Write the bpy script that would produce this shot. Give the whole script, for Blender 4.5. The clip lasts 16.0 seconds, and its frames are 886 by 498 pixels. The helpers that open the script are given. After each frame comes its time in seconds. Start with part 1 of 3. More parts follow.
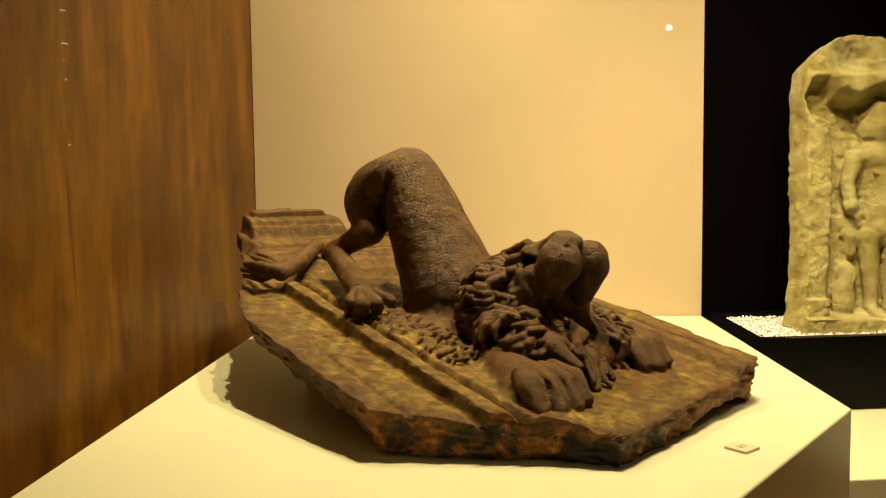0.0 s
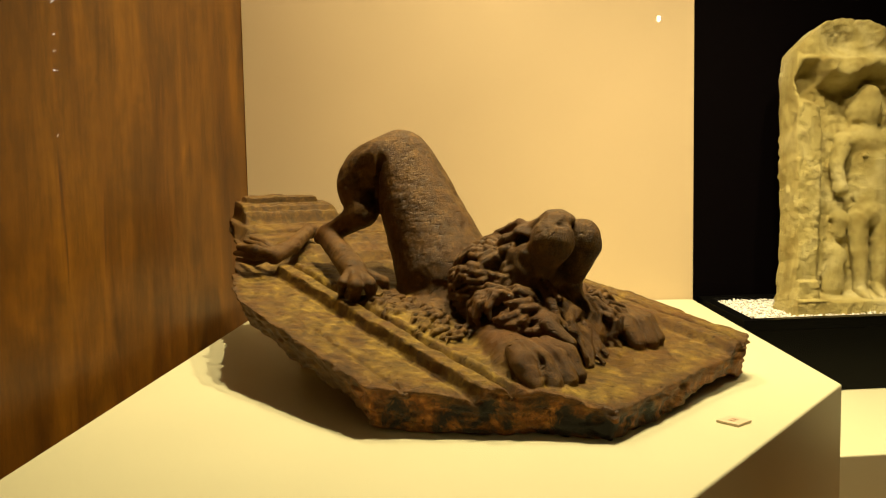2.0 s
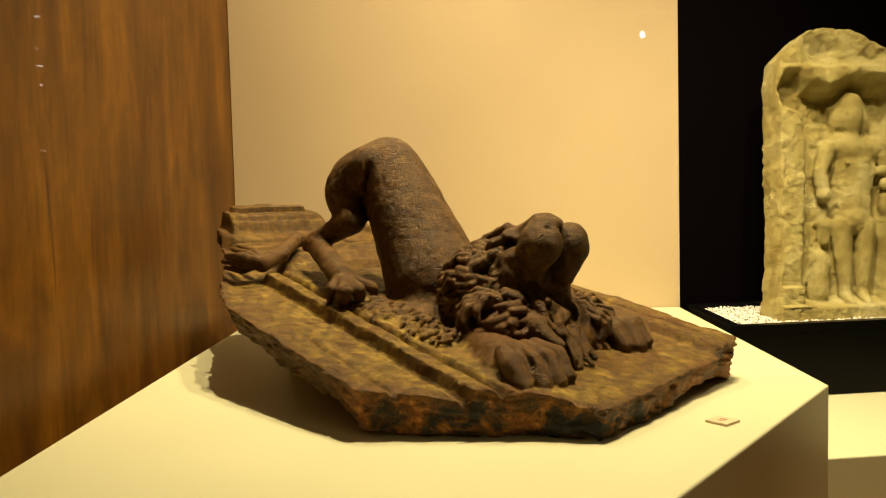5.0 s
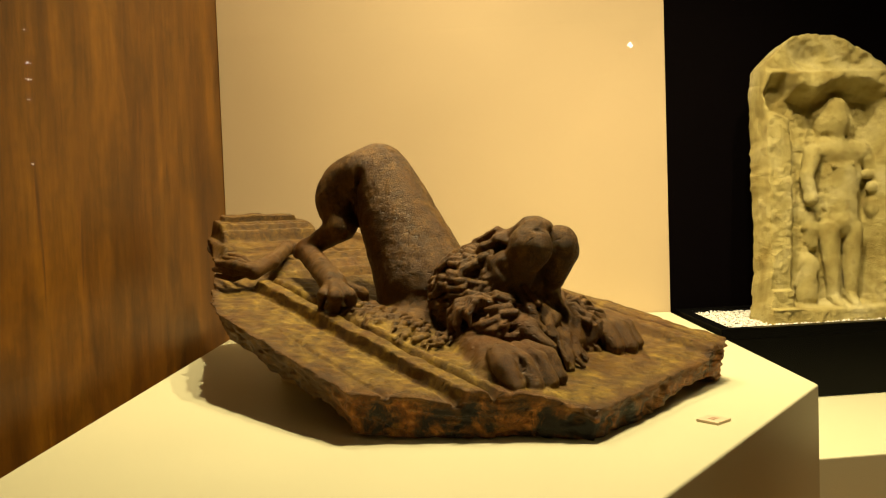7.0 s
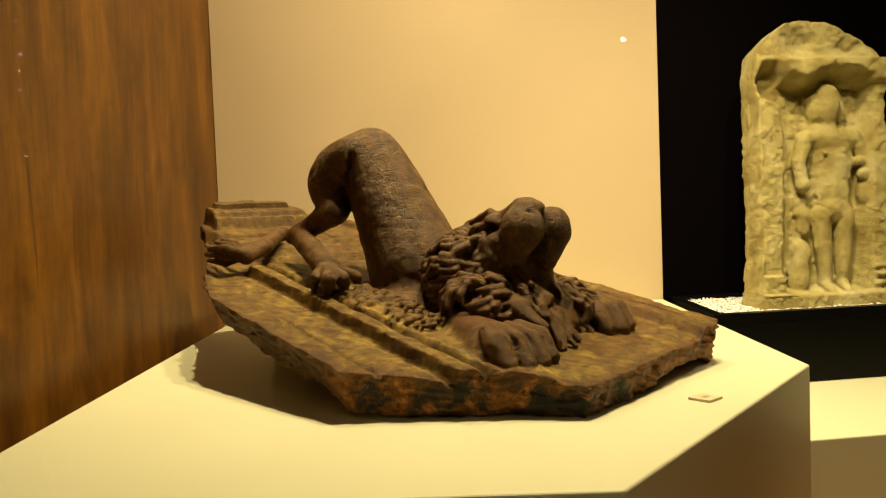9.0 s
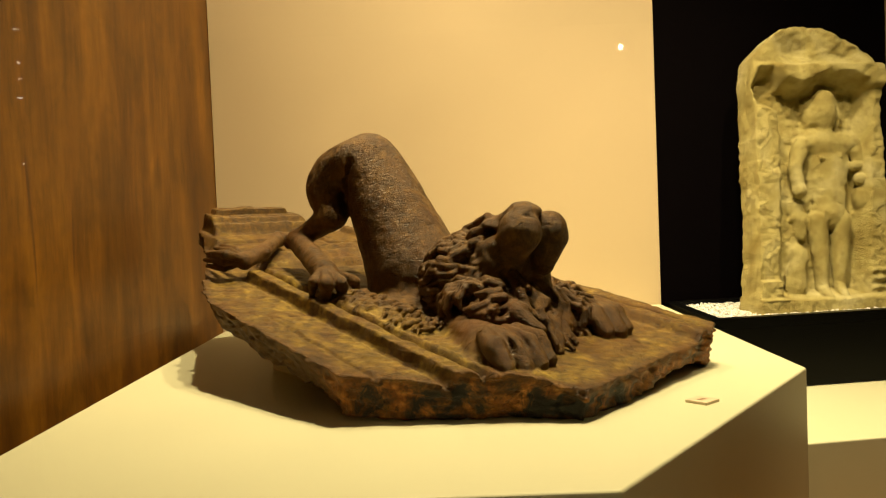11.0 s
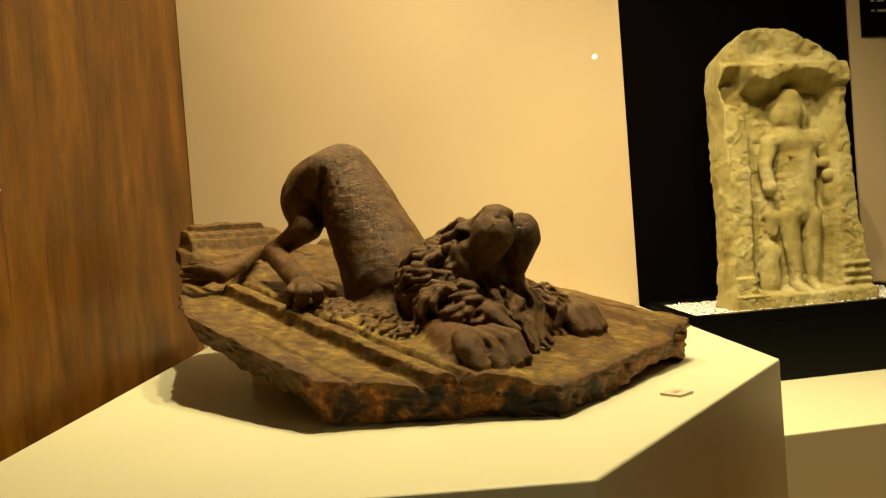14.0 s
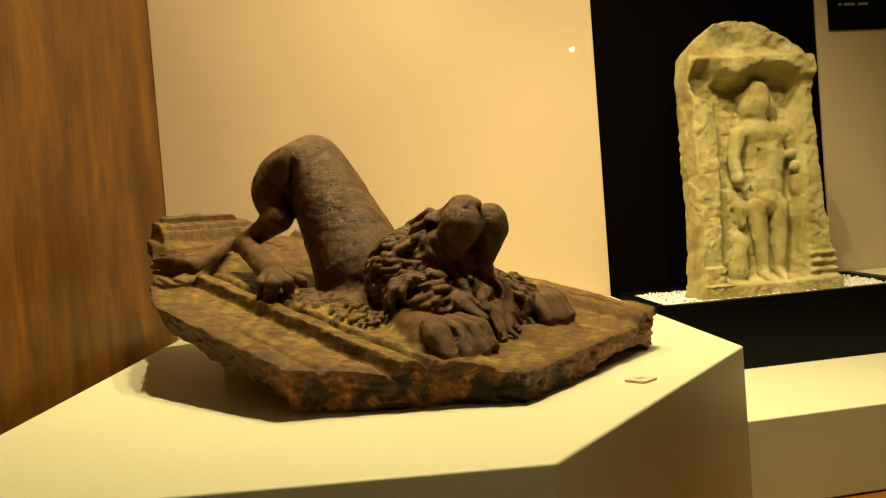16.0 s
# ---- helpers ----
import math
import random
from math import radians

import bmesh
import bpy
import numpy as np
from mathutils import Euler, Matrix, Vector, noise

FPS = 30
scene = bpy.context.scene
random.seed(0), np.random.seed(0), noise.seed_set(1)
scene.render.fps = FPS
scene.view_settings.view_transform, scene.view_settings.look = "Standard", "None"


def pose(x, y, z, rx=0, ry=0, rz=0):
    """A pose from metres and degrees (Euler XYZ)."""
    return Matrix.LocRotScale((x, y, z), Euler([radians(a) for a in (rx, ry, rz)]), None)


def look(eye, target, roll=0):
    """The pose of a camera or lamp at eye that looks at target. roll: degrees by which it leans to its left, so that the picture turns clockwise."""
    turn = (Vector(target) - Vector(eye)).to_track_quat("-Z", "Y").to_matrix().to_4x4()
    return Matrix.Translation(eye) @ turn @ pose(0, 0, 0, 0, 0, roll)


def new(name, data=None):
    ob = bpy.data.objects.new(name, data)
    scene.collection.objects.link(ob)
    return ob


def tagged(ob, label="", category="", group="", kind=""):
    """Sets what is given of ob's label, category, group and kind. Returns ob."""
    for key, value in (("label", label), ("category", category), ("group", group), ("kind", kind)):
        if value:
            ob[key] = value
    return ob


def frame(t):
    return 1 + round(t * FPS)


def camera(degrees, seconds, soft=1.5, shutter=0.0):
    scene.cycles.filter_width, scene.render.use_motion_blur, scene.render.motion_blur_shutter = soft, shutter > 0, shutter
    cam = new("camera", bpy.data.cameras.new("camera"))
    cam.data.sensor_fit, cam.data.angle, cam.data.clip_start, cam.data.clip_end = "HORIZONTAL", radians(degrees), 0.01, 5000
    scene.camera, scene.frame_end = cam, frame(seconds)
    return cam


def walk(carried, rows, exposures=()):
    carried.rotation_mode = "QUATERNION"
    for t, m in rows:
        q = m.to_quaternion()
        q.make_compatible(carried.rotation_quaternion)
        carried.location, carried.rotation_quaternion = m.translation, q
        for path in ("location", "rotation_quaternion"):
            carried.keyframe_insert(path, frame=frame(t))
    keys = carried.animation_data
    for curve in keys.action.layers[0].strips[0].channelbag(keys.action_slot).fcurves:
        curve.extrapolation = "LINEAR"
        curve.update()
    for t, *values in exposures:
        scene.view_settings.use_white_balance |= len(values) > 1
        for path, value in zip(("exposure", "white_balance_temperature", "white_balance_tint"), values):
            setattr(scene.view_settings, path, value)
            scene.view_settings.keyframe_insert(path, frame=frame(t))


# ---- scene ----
cam = camera(56.15, 16.0, soft=1.1)
PATH = [
    (0, (0.2009, -0.0084, 1.309), (0.0819, 1.9829, 1.1654), -0.67),
    (0.5, (0.1994, -0.0098, 1.3058), (0.0813, 1.9821, 1.171), -0.99),
    (1, (0.1993, -0.0114, 1.2972), (0.0873, 1.9793, 1.1409), -1.1),
    (1.5, (0.1986, -0.0127, 1.2958), (0.0909, 1.9782, 1.1383), -1.18),
    (2, (0.1987, -0.0141, 1.2901), (0.0999, 1.9771, 1.1314), -1.05),
    (2.5, (0.1979, -0.0135, 1.2893), (0.1023, 1.9782, 1.1344), -0.93),
    (3, (0.1973, -0.015, 1.2871), (0.1086, 1.9783, 1.1495), -0.84),
    (3.5, (0.1963, -0.0156, 1.2837), (0.1122, 1.9784, 1.1526), -0.98),
    (4, (0.1971, -0.0173, 1.2784), (0.1179, 1.9766, 1.1438), -1.16),
    (4.5, (0.1968, -0.0177, 1.2759), (0.1233, 1.9768, 1.1471), -1.27),
    (7, (0.1976, -0.0233, 1.262), (0.1521, 1.9742, 1.1725), -2.01),
    (7.5, (0.1968, -0.0209, 1.2604), (0.154, 1.9766, 1.1705), -1.99),
    (8, (0.1976, -0.0221, 1.2563), (0.16, 1.9759, 1.1754), -1.96),
    (8.5, (0.1984, -0.0232, 1.2532), (0.1616, 1.9749, 1.1755), -2.12),
    (9, (0.199, -0.0256, 1.2417), (0.1676, 1.9717, 1.1433), -2.18),
    (11.5, (0.2019, -0.0316, 1.2349), (0.1759, 1.9673, 1.1727), -2.4),
    (12, (0.2039, -0.0342, 1.2325), (0.1831, 1.9652, 1.1882), -3.22),
    (12.5, (0.2056, -0.0378, 1.2329), (0.191, 1.9616, 1.1864), -3.4),
    (13, (0.2075, -0.0371, 1.229), (0.2025, 1.9625, 1.1884), -3.85),
    (13.5, (0.2094, -0.0387, 1.2276), (0.211, 1.9609, 1.1863), -3.98),
    (14, (0.2131, -0.0414, 1.2219), (0.2268, 1.958, 1.1765), -4.32),
    (14.5, (0.2146, -0.0424, 1.2213), (0.235, 1.9568, 1.1673), -4.37),
    (15, (0.2198, -0.0456, 1.2183), (0.2543, 1.9533, 1.1623), -4.53),
    (15.5, (0.2223, -0.0473, 1.2172), (0.2656, 1.9514, 1.1564), -4.58),
    (16, (0.2267, -0.0526, 1.2175), (0.2892, 1.9454, 1.1508), -4.45),
]
walk(cam, [(t, look(eye, aim, roll)) for t, eye, aim, roll in PATH])

# ---- world, lamps ----
world = bpy.data.worlds.new("world")
scene.world = world
world.use_nodes = True
world.node_tree.nodes["Background"].inputs[0].default_value = (1.0, 0.8, 0.55, 1)
world.node_tree.nodes["Background"].inputs[1].default_value = 0.004
WARM = (1.0, 0.80, 0.42)


def spot(name, eye, target, watts, degrees, size, blend=0.6, colour=WARM):
    data = bpy.data.lights.new(name, "SPOT")
    data.energy, data.spot_size, data.spot_blend, data.shadow_soft_size, data.color = watts, radians(degrees), blend, size, colour
    ob = new(name, data)
    ob.matrix_world = look(eye, target)
    return ob


spot("case_spot", (-0.02, 1.68, 2.85), (-0.12, 1.84, 1.0), 136, 86, 0.018, 1.0)
spot("case_spot", (0.42, 1.14, 2.85), (0.34, 1.38, 1.0), 142, 88, 0.018, 1.0)
spot("case_spot", (0.68, 1.22, 2.85), (0.56, 1.44, 1.0), 126, 88, 0.018, 1.0)
spot("case_spot", (0.92, 0.74, 2.85), (1.10, 1.68, 1.10), 104, 60, 0.02, 0.9)

# ---- materials ----


def material(name):
    m = bpy.data.materials.new(name)
    m.use_nodes = True
    return m, m.node_tree, m.node_tree.nodes["Principled BSDF"]


def node(tree, kind, **inputs):
    n = tree.nodes.new(kind)
    for key, value in inputs.items():
        n.inputs[key.replace("_", " ")].default_value = value
    return n


def coords(tree, scale=(1, 1, 1), rotation=(0, 0, 0)):
    tc = tree.nodes.new("ShaderNodeTexCoord")
    mp = tree.nodes.new("ShaderNodeMapping")
    mp.inputs["Scale"].default_value = scale
    mp.inputs["Rotation"].default_value = rotation
    tree.links.new(tc.outputs["Object"], mp.inputs["Vector"])
    return mp.outputs["Vector"]


def noise_tex(tree, vec, scale, detail=4.0, rough=0.55, distort=0.0):
    n = node(tree, "ShaderNodeTexNoise", Scale=scale, Detail=detail, Roughness=rough, Distortion=distort)
    tree.links.new(vec, n.inputs["Vector"])
    return n.outputs["Fac"]


def ramp(tree, fac, stops):
    r = tree.nodes.new("ShaderNodeValToRGB")
    els = r.color_ramp.elements
    while len(els) < len(stops):
        els.new(0.5)
    for e, (p, col) in zip(els, stops):
        e.position, e.color = p, (*col, 1)
    tree.links.new(fac, r.inputs["Fac"])
    return r.outputs["Color"]


def blend(tree, fac, c1, c2, mode="MIX"):
    n = tree.nodes.new("ShaderNodeMix")
    n.data_type, n.blend_type = "RGBA", mode
    for value, socket in ((fac, n.inputs[0]), (c1, n.inputs[6]), (c2, n.inputs[7])):
        if isinstance(value, bpy.types.NodeSocket):
            tree.links.new(value, socket)
        else:
            socket.default_value = value if isinstance(value, float) else (*value, 1)
    return n.outputs[2]


def math_node(tree, op, x, y):
    n = tree.nodes.new("ShaderNodeMath")
    n.operation, n.use_clamp = op, True
    for value, socket in ((x, n.inputs[0]), (y, n.inputs[1])):
        if isinstance(value, bpy.types.NodeSocket):
            tree.links.new(value, socket)
        else:
            socket.default_value = value
    return n.outputs[0]


def bump(tree, bsdf, height, strength, distance):
    b = node(tree, "ShaderNodeBump", Strength=strength, Distance=distance)
    tree.links.new(height, b.inputs["Height"])
    tree.links.new(b.outputs["Normal"], bsdf.inputs["Normal"])


def painted(name, colour, rough=0.55, vary=0.06, grain=900, depth=0.0004, strength=0.15):
    m, t, p = material(name)
    v = coords(t)
    big = noise_tex(t, v, 2.5, 3)
    fine = noise_tex(t, v, grain, 2)
    lo = tuple(c * (1 - vary) for c in colour)
    hi = tuple(min(1, c * (1 + vary)) for c in colour)
    col = ramp(t, big, [(0.3, lo), (0.7, hi)])
    col = blend(t, 0.10, col, ramp(t, fine, [(0.35, lo), (0.65, hi)]), "OVERLAY")
    t.links.new(col, p.inputs["Base Color"])
    p.inputs["Roughness"].default_value = rough
    bump(t, p, fine, strength, depth)
    return m


MAT_WALL = painted("beige_fabric_panel", (0.56, 0.445, 0.295), 0.75, 0.05, 500, 0.0006, 0.2)
MAT_PLINTH = painted("cream_paint", (0.60, 0.59, 0.42), 0.45, 0.03, 1200, 0.0002, 0.08)
MAT_DARK = painted("dark_aubergine_paint", (0.0016, 0.0007, 0.0014), 0.7, 0.15, 700)
MAT_BLACK = painted("black_lacquer", (0.0015, 0.0015, 0.0016), 0.35, 0.2, 900, 0.0002, 0.05)
MAT_DARK.node_tree.nodes["Principled BSDF"].inputs["Specular IOR Level"].default_value = 0.04
MAT_BLACK.node_tree.nodes["Principled BSDF"].inputs["Specular IOR Level"].default_value = 0.12
MAT_ROOM = painted("dark_room_paint", (0.035, 0.03, 0.025), 0.8, 0.1, 300)
MAT_TAG = painted("cream_card", (0.62, 0.50, 0.36), 0.6, 0.03)
MAT_INK = painted("grey_ink", (0.44, 0.30, 0.21), 0.6, 0.03)
MAT_LETTER = painted("grey_letters", (0.30, 0.30, 0.28), 0.6, 0.03)
MAT_METAL = painted("black_metal", (0.03, 0.03, 0.03), 0.4, 0.1)


def wood_material(name, rotation=(0, 0, 0)):
    m, t, p = material(name)
    v = coords(t, (1, 1, 0.10), rotation)
    w = coords(t, (1, 1, 0.5), rotation)
    grain = noise_tex(t, v, 60, 6, 0.6, 0.6)
    fibre = noise_tex(t, v, 420, 3, 0.6, 0.2)
    broad = noise_tex(t, coords(t, (1, 1, 0.16), rotation), 7, 3, 0.5, 0.8)
    flame = noise_tex(t, w, 10, 5, 0.6, 1.2)
    col = ramp(t, broad, [(0.30, (0.058, 0.019, 0.002)), (0.5, (0.128, 0.050, 0.004)), (0.7, (0.235, 0.098, 0.006))])
    col = blend(t, 0.26, col, ramp(t, grain, [(0.3, (0.07, 0.023, 0.002)), (0.55, (0.19, 0.076, 0.006)), (0.75, (0.29, 0.124, 0.010))]))
    col = blend(t, 0.65, col, ramp(t, flame, [(0.32, (0.28, 0.28, 0.28)), (0.68, (0.72, 0.72, 0.72))]), "OVERLAY")
    ripple = noise_tex(t, coords(t, (1, 1, 2.2), rotation), 34, 3, 0.6, 0.8)
    col = blend(t, 0.22, col, ramp(t, ripple, [(0.32, (0.34, 0.34, 0.34)), (0.66, (0.66, 0.66, 0.66))]), "OVERLAY")
    col = blend(t, 0.34, col, ramp(t, fibre, [(0.3, (0.3, 0.3, 0.3)), (0.6, (0.6, 0.6, 0.6))]), "OVERLAY")
    knots = noise_tex(t, coords(t, (1, 1, 0.10), rotation), 38, 2, 0.5, 0.3)
    col = blend(t, math_node(t, "MULTIPLY", math_node(t, "SUBTRACT", knots, 0.70), 9.0), col, (0.07, 0.022, 0.006))
    t.links.new(col, p.inputs["Base Color"])
    p.inputs["Roughness"].default_value = 0.42
    p.inputs["Specular IOR Level"].default_value = 0.25
    bump(t, p, grain, 0.08, 0.001)
    return m


MAT_WOOD = wood_material("cherry_veneer")
MAT_WOOD_FLAT = wood_material("cherry_veneer_flat", (0, radians(90), 0))


def turned(tree, rotation, scale):
    """Object coordinates, first turned, then stretched."""
    tc = tree.nodes.new("ShaderNodeTexCoord")
    first, second = tree.nodes.new("ShaderNodeMapping"), tree.nodes.new("ShaderNodeMapping")
    first.inputs["Rotation"].default_value = rotation
    second.inputs["Scale"].default_value = scale
    tree.links.new(tc.outputs["Object"], first.inputs["Vector"])
    tree.links.new(first.outputs["Vector"], second.inputs["Vector"])
    return second.outputs["Vector"]


def lion_stone():
    m, t, p = material("brown_volcanic_stone")
    v = coords(t)
    big = noise_tex(t, v, 9, 4, 0.55, 0.3)
    mid = noise_tex(t, v, 60, 6, 0.65)
    fine = noise_tex(t, v, 520, 4, 0.7)
    col = ramp(t, mid, [(0.28, (0.036, 0.017, 0.003)), (0.5, (0.090, 0.043, 0.008)), (0.72, (0.180, 0.092, 0.018))])
    col = blend(t, math_node(t, "MULTIPLY", math_node(t, "SUBTRACT", big, 0.46), 2.2), col, (0.125, 0.047, 0.006))
    col = blend(t, 0.70, col, ramp(t, fine, [(0.34, (0.15, 0.15, 0.15)), (0.64, (0.80, 0.80, 0.80))]), "OVERLAY")
    at = t.nodes.new("ShaderNodeAttribute")
    at.attribute_name = "dust"
    patch = noise_tex(t, v, 26, 5, 0.7, 0.6)
    lichen = math_node(t, "MULTIPLY", at.outputs["Fac"], math_node(t, "MULTIPLY", math_node(t, "SUBTRACT", patch, 0.38), 3.4))
    col = blend(t, lichen, col, ramp(t, mid, [(0.32, (0.085, 0.052, 0.007)), (0.5, (0.27, 0.180, 0.026)), (0.7, (0.54, 0.385, 0.070))]))
    br = t.nodes.new("ShaderNodeAttribute")
    br.attribute_name = "fracture"
    rust = math_node(t, "MULTIPLY", br.outputs["Fac"], math_node(t, "MULTIPLY", math_node(t, "SUBTRACT", patch, 0.36), 5.0))
    col = blend(t, rust, col, ramp(t, mid, [(0.34, (0.10, 0.034, 0.006)), (0.52, (0.27, 0.098, 0.016)), (0.7, (0.52, 0.22, 0.045))]))
    soot = math_node(t, "MULTIPLY", br.outputs["Fac"], math_node(t, "MULTIPLY", math_node(t, "SUBTRACT", noise_tex(t, v, 17, 5, 0.7, 1.0), 0.50), 9.0))
    col = blend(t, soot, col, (0.016, 0.015, 0.011))
    # nicks of the chisel, short and across the body
    nick = noise_tex(t, turned(t, (0.0, -0.66, 0.0), (1.0, 0.45, 0.45)), 240, 2, 0.5, 0.4)
    tooth = noise_tex(t, turned(t, (0.0, -0.66, 0.0), (1.0, 0.40, 0.40)), 520, 3, 0.6, 0.2)
    pits = math_node(t, "MULTIPLY", math_node(t, "SUBTRACT", nick, 0.60), 6.0)
    # the shade inside the nicks is put into the colour as dark brown
    col = blend(t, math_node(t, "MULTIPLY", pits, 0.75), col, (0.026, 0.014, 0.008))
    t.links.new(col, p.inputs["Base Color"])
    p.inputs["Roughness"].default_value = 0.46
    p.inputs["Specular IOR Level"].default_value = 0.32
    h = blend(t, 0.42, blend(t, 0.62, mid, fine), tooth)
    h = blend(t, math_node(t, "MULTIPLY", pits, 0.9), h, (0.0, 0.0, 0.0))
    bump(t, p, h, 1.0, 0.0046)
    return m


def pale_stone():
    m, t, p = material("pale_limestone")
    v = coords(t)
    big = noise_tex(t, v, 9, 5, 0.6, 0.4)
    mid = noise_tex(t, v, 55, 5, 0.65)
    fine = noise_tex(t, v, 300, 4, 0.7)
    col = ramp(t, big, [(0.32, (0.31, 0.235, 0.06)), (0.5, (0.50, 0.42, 0.155)), (0.68, (0.63, 0.56, 0.28))])
    col = blend(t, math_node(t, "MULTIPLY", math_node(t, "SUBTRACT", mid, 0.52), 4.0), col, (0.32, 0.245, 0.085))
    col = blend(t, math_node(t, "MULTIPLY", math_node(t, "SUBTRACT", fine, 0.58), 7.0), col, (0.13, 0.105, 0.045))
    t.links.new(col, p.inputs["Base Color"])
    p.inputs["Roughness"].default_value = 0.85
    bump(t, p, blend(t, 0.5, mid, fine), 1.0, 0.011)
    return m


def gravel_stone():
    m, t, p = material("white_marble_chips")
    g = t.nodes.new("ShaderNodeNewGeometry")
    col = ramp(t, g.outputs["Random Per Island"], [(0, (0.66, 0.64, 0.60)), (0.5, (0.80, 0.79, 0.76)), (1, (0.87, 0.87, 0.86))])
    t.links.new(col, p.inputs["Base Color"])
    p.inputs["Roughness"].default_value = 0.6
    return m


def pane_glass():
    m = bpy.data.materials.new("clear_glass")
    m.use_nodes = True
    t = m.node_tree
    t.nodes.clear()
    out = t.nodes.new("ShaderNodeOutputMaterial")
    mix = t.nodes.new("ShaderNodeMixShader")
    clear = t.nodes.new("ShaderNodeBsdfTransparent")
    gloss = node(t, "ShaderNodeBsdfGlossy", Roughness=0.0)
    fr = node(t, "ShaderNodeFresnel", IOR=1.5)
    t.links.new(fr.outputs[0], mix.inputs[0])
    t.links.new(clear.outputs[0], mix.inputs[1])
    t.links.new(gloss.outputs[0], mix.inputs[2])
    t.links.new(mix.outputs[0], out.inputs[0])
    return m


def glowing(name, colour, strength):
    m, t, p = material(name)
    p.inputs["Emission Color"].default_value = (*colour, 1)
    p.inputs["Emission Strength"].default_value = strength
    return m


MAT_LION, MAT_STELE, MAT_GRAVEL, MAT_GLASS = lion_stone(), pale_stone(), gravel_stone(), pane_glass()
MAT_BULB = glowing("warm_lamp_lens", (1.0, 0.85, 0.6), 60)
MAT_LED = glowing("cool_lamp_lens", (0.75, 0.8, 1.0), 9)

# ---- building helpers ----


def finish(name, bm, mat, parent=None, label="", smooth=False):
    me = bpy.data.meshes.new(name)
    bmesh.ops.recalc_face_normals(bm, faces=bm.faces)
    bm.to_mesh(me)
    bm.free()
    me.materials.append(mat)
    if smooth:
        me.polygons.foreach_set("use_smooth", [True] * len(me.polygons))
    ob = new(name, me)
    ob.parent = parent
    if label:
        ob["label"] = label
    return ob


def part(name, bm, mat, parent, label="", smooth=False):
    return finish(name, bm, mat, parent, label, smooth)


def prism(points, z0, z1, bevel=0.0, bm=None):
    """A solid on a polygon of the plan, from z0 to z1, its edges rounded by bevel."""
    bm = bm or bmesh.new()
    low = [bm.verts.new((x, y, z0)) for x, y in points]
    top = [bm.verts.new((x, y, z1)) for x, y in points]
    k = len(points)
    faces = [bm.faces.new(top), bm.faces.new(low[::-1])]
    faces += [bm.faces.new((low[i], low[(i + 1) % k], top[(i + 1) % k], top[i])) for i in range(k)]
    if bevel:
        edges = {e for f in faces for e in f.edges}
        bmesh.ops.bevel(bm, geom=list(edges), offset=bevel, segments=3, profile=0.5, affect="EDGES")
    return bm


def block(x0, x1, y0, y1, z0, z1, bevel=0.0, bm=None):
    return prism([(x0, y0), (x1, y0), (x1, y1), (x0, y1)], z0, z1, bevel, bm)


# the angled bay beside the lion: s along its wall, d out from the wall into the room
BAY = radians(9)
BU, BN = Vector((math.cos(BAY), math.sin(BAY), 0)), Vector((math.sin(BAY), -math.cos(BAY), 0))
CORNER = Vector((0.702, 2.04, 0))


def bay(s, d):
    p = CORNER + BU * s + BN * d
    return (p.x, p.y)


# ---- the case and the room ----
BASE, LOW, TOP, LID = 0.70, 0.85, 1.0, 2.95
wall_back = finish("wall_north", prism([(-0.378, 2.0), (0.70, 2.0), (0.70, 2.09), (-0.378, 2.09)], BASE, LID, 0.0012), MAT_WALL)
tagged(wall_back, "beige fabric-covered back panel of the showcase", "wall", kind="structure")
wood_wall = finish("wall_west", prism([(-0.372, 0.45), (-0.379, 2.09), (-0.42, 2.09), (-0.42, 0.45)], BASE, LID, 0.0012), MAT_WOOD)
tagged(wood_wall, "polished cherry wood side wall of the showcase", "wall", kind="structure")
dark_wall = finish("wall_dark", prism([bay(0.0, 0.0), bay(0.634, 0.0), bay(0.634, -0.05), bay(0.0, -0.05)], BASE, LID), MAT_DARK)
tagged(dark_wall, "dark aubergine painted back wall of the bay", "wall", kind="structure")
bay_panel = finish("wall_east", prism([bay(0.634, 0.006), bay(1.9, 0.006), bay(1.9, -0.05), bay(0.6345, -0.05)], BASE, LID, 0.0012), MAT_WALL)
tagged(bay_panel, "beige fabric-covered panel beside the dark wall", "wall", kind="structure")
end_wall = finish("wall_end", prism([bay(1.9, -0.05), bay(1.95, -0.05), (2.62, 0.45), (2.56, 0.45)], BASE, LID), MAT_WALL)
tagged(end_wall, "beige panel that closes the showcase", "wall", kind="structure")
case_base = finish("floor_case", prism([(-0.43, 0.45), (2.62, 0.45), bay(1.95, -0.06), (0.70, 2.10), (-0.43, 2.10)], 0.0, BASE - 0.002), MAT_WOOD_FLAT)
tagged(case_base, "cherry wood floor of the showcase", "floor", kind="structure")
case_lid = finish("ceiling_case", prism([(-0.43, 0.45), (2.62, 0.45), bay(1.95, -0.06), (0.70, 2.10), (-0.43, 2.10)], LID + 0.002, 3.5), MAT_ROOM)
tagged(case_lid, "dark lid of the showcase", "ceiling", kind="structure")
pane = finish("window_1", block(-0.43, 2.62, 0.440, 0.447, BASE, LID), MAT_GLASS)
pane.visible_shadow = False
tagged(pane, "clear glass front pane of the showcase", "window", kind="structure")
room_floor = finish("floor", block(-3.5, 5.0, -9.4, 3.5, -0.1, 0.0), MAT_ROOM)
tagged(room_floor, "dark floor of the gallery", "floor", kind="structure")
room_roof = finish("ceiling", block(-3.5, 5.0, -9.4, 3.5, 3.504, 3.6), MAT_ROOM)
tagged(room_roof, "dark ceiling of the gallery", "ceiling", kind="structure")
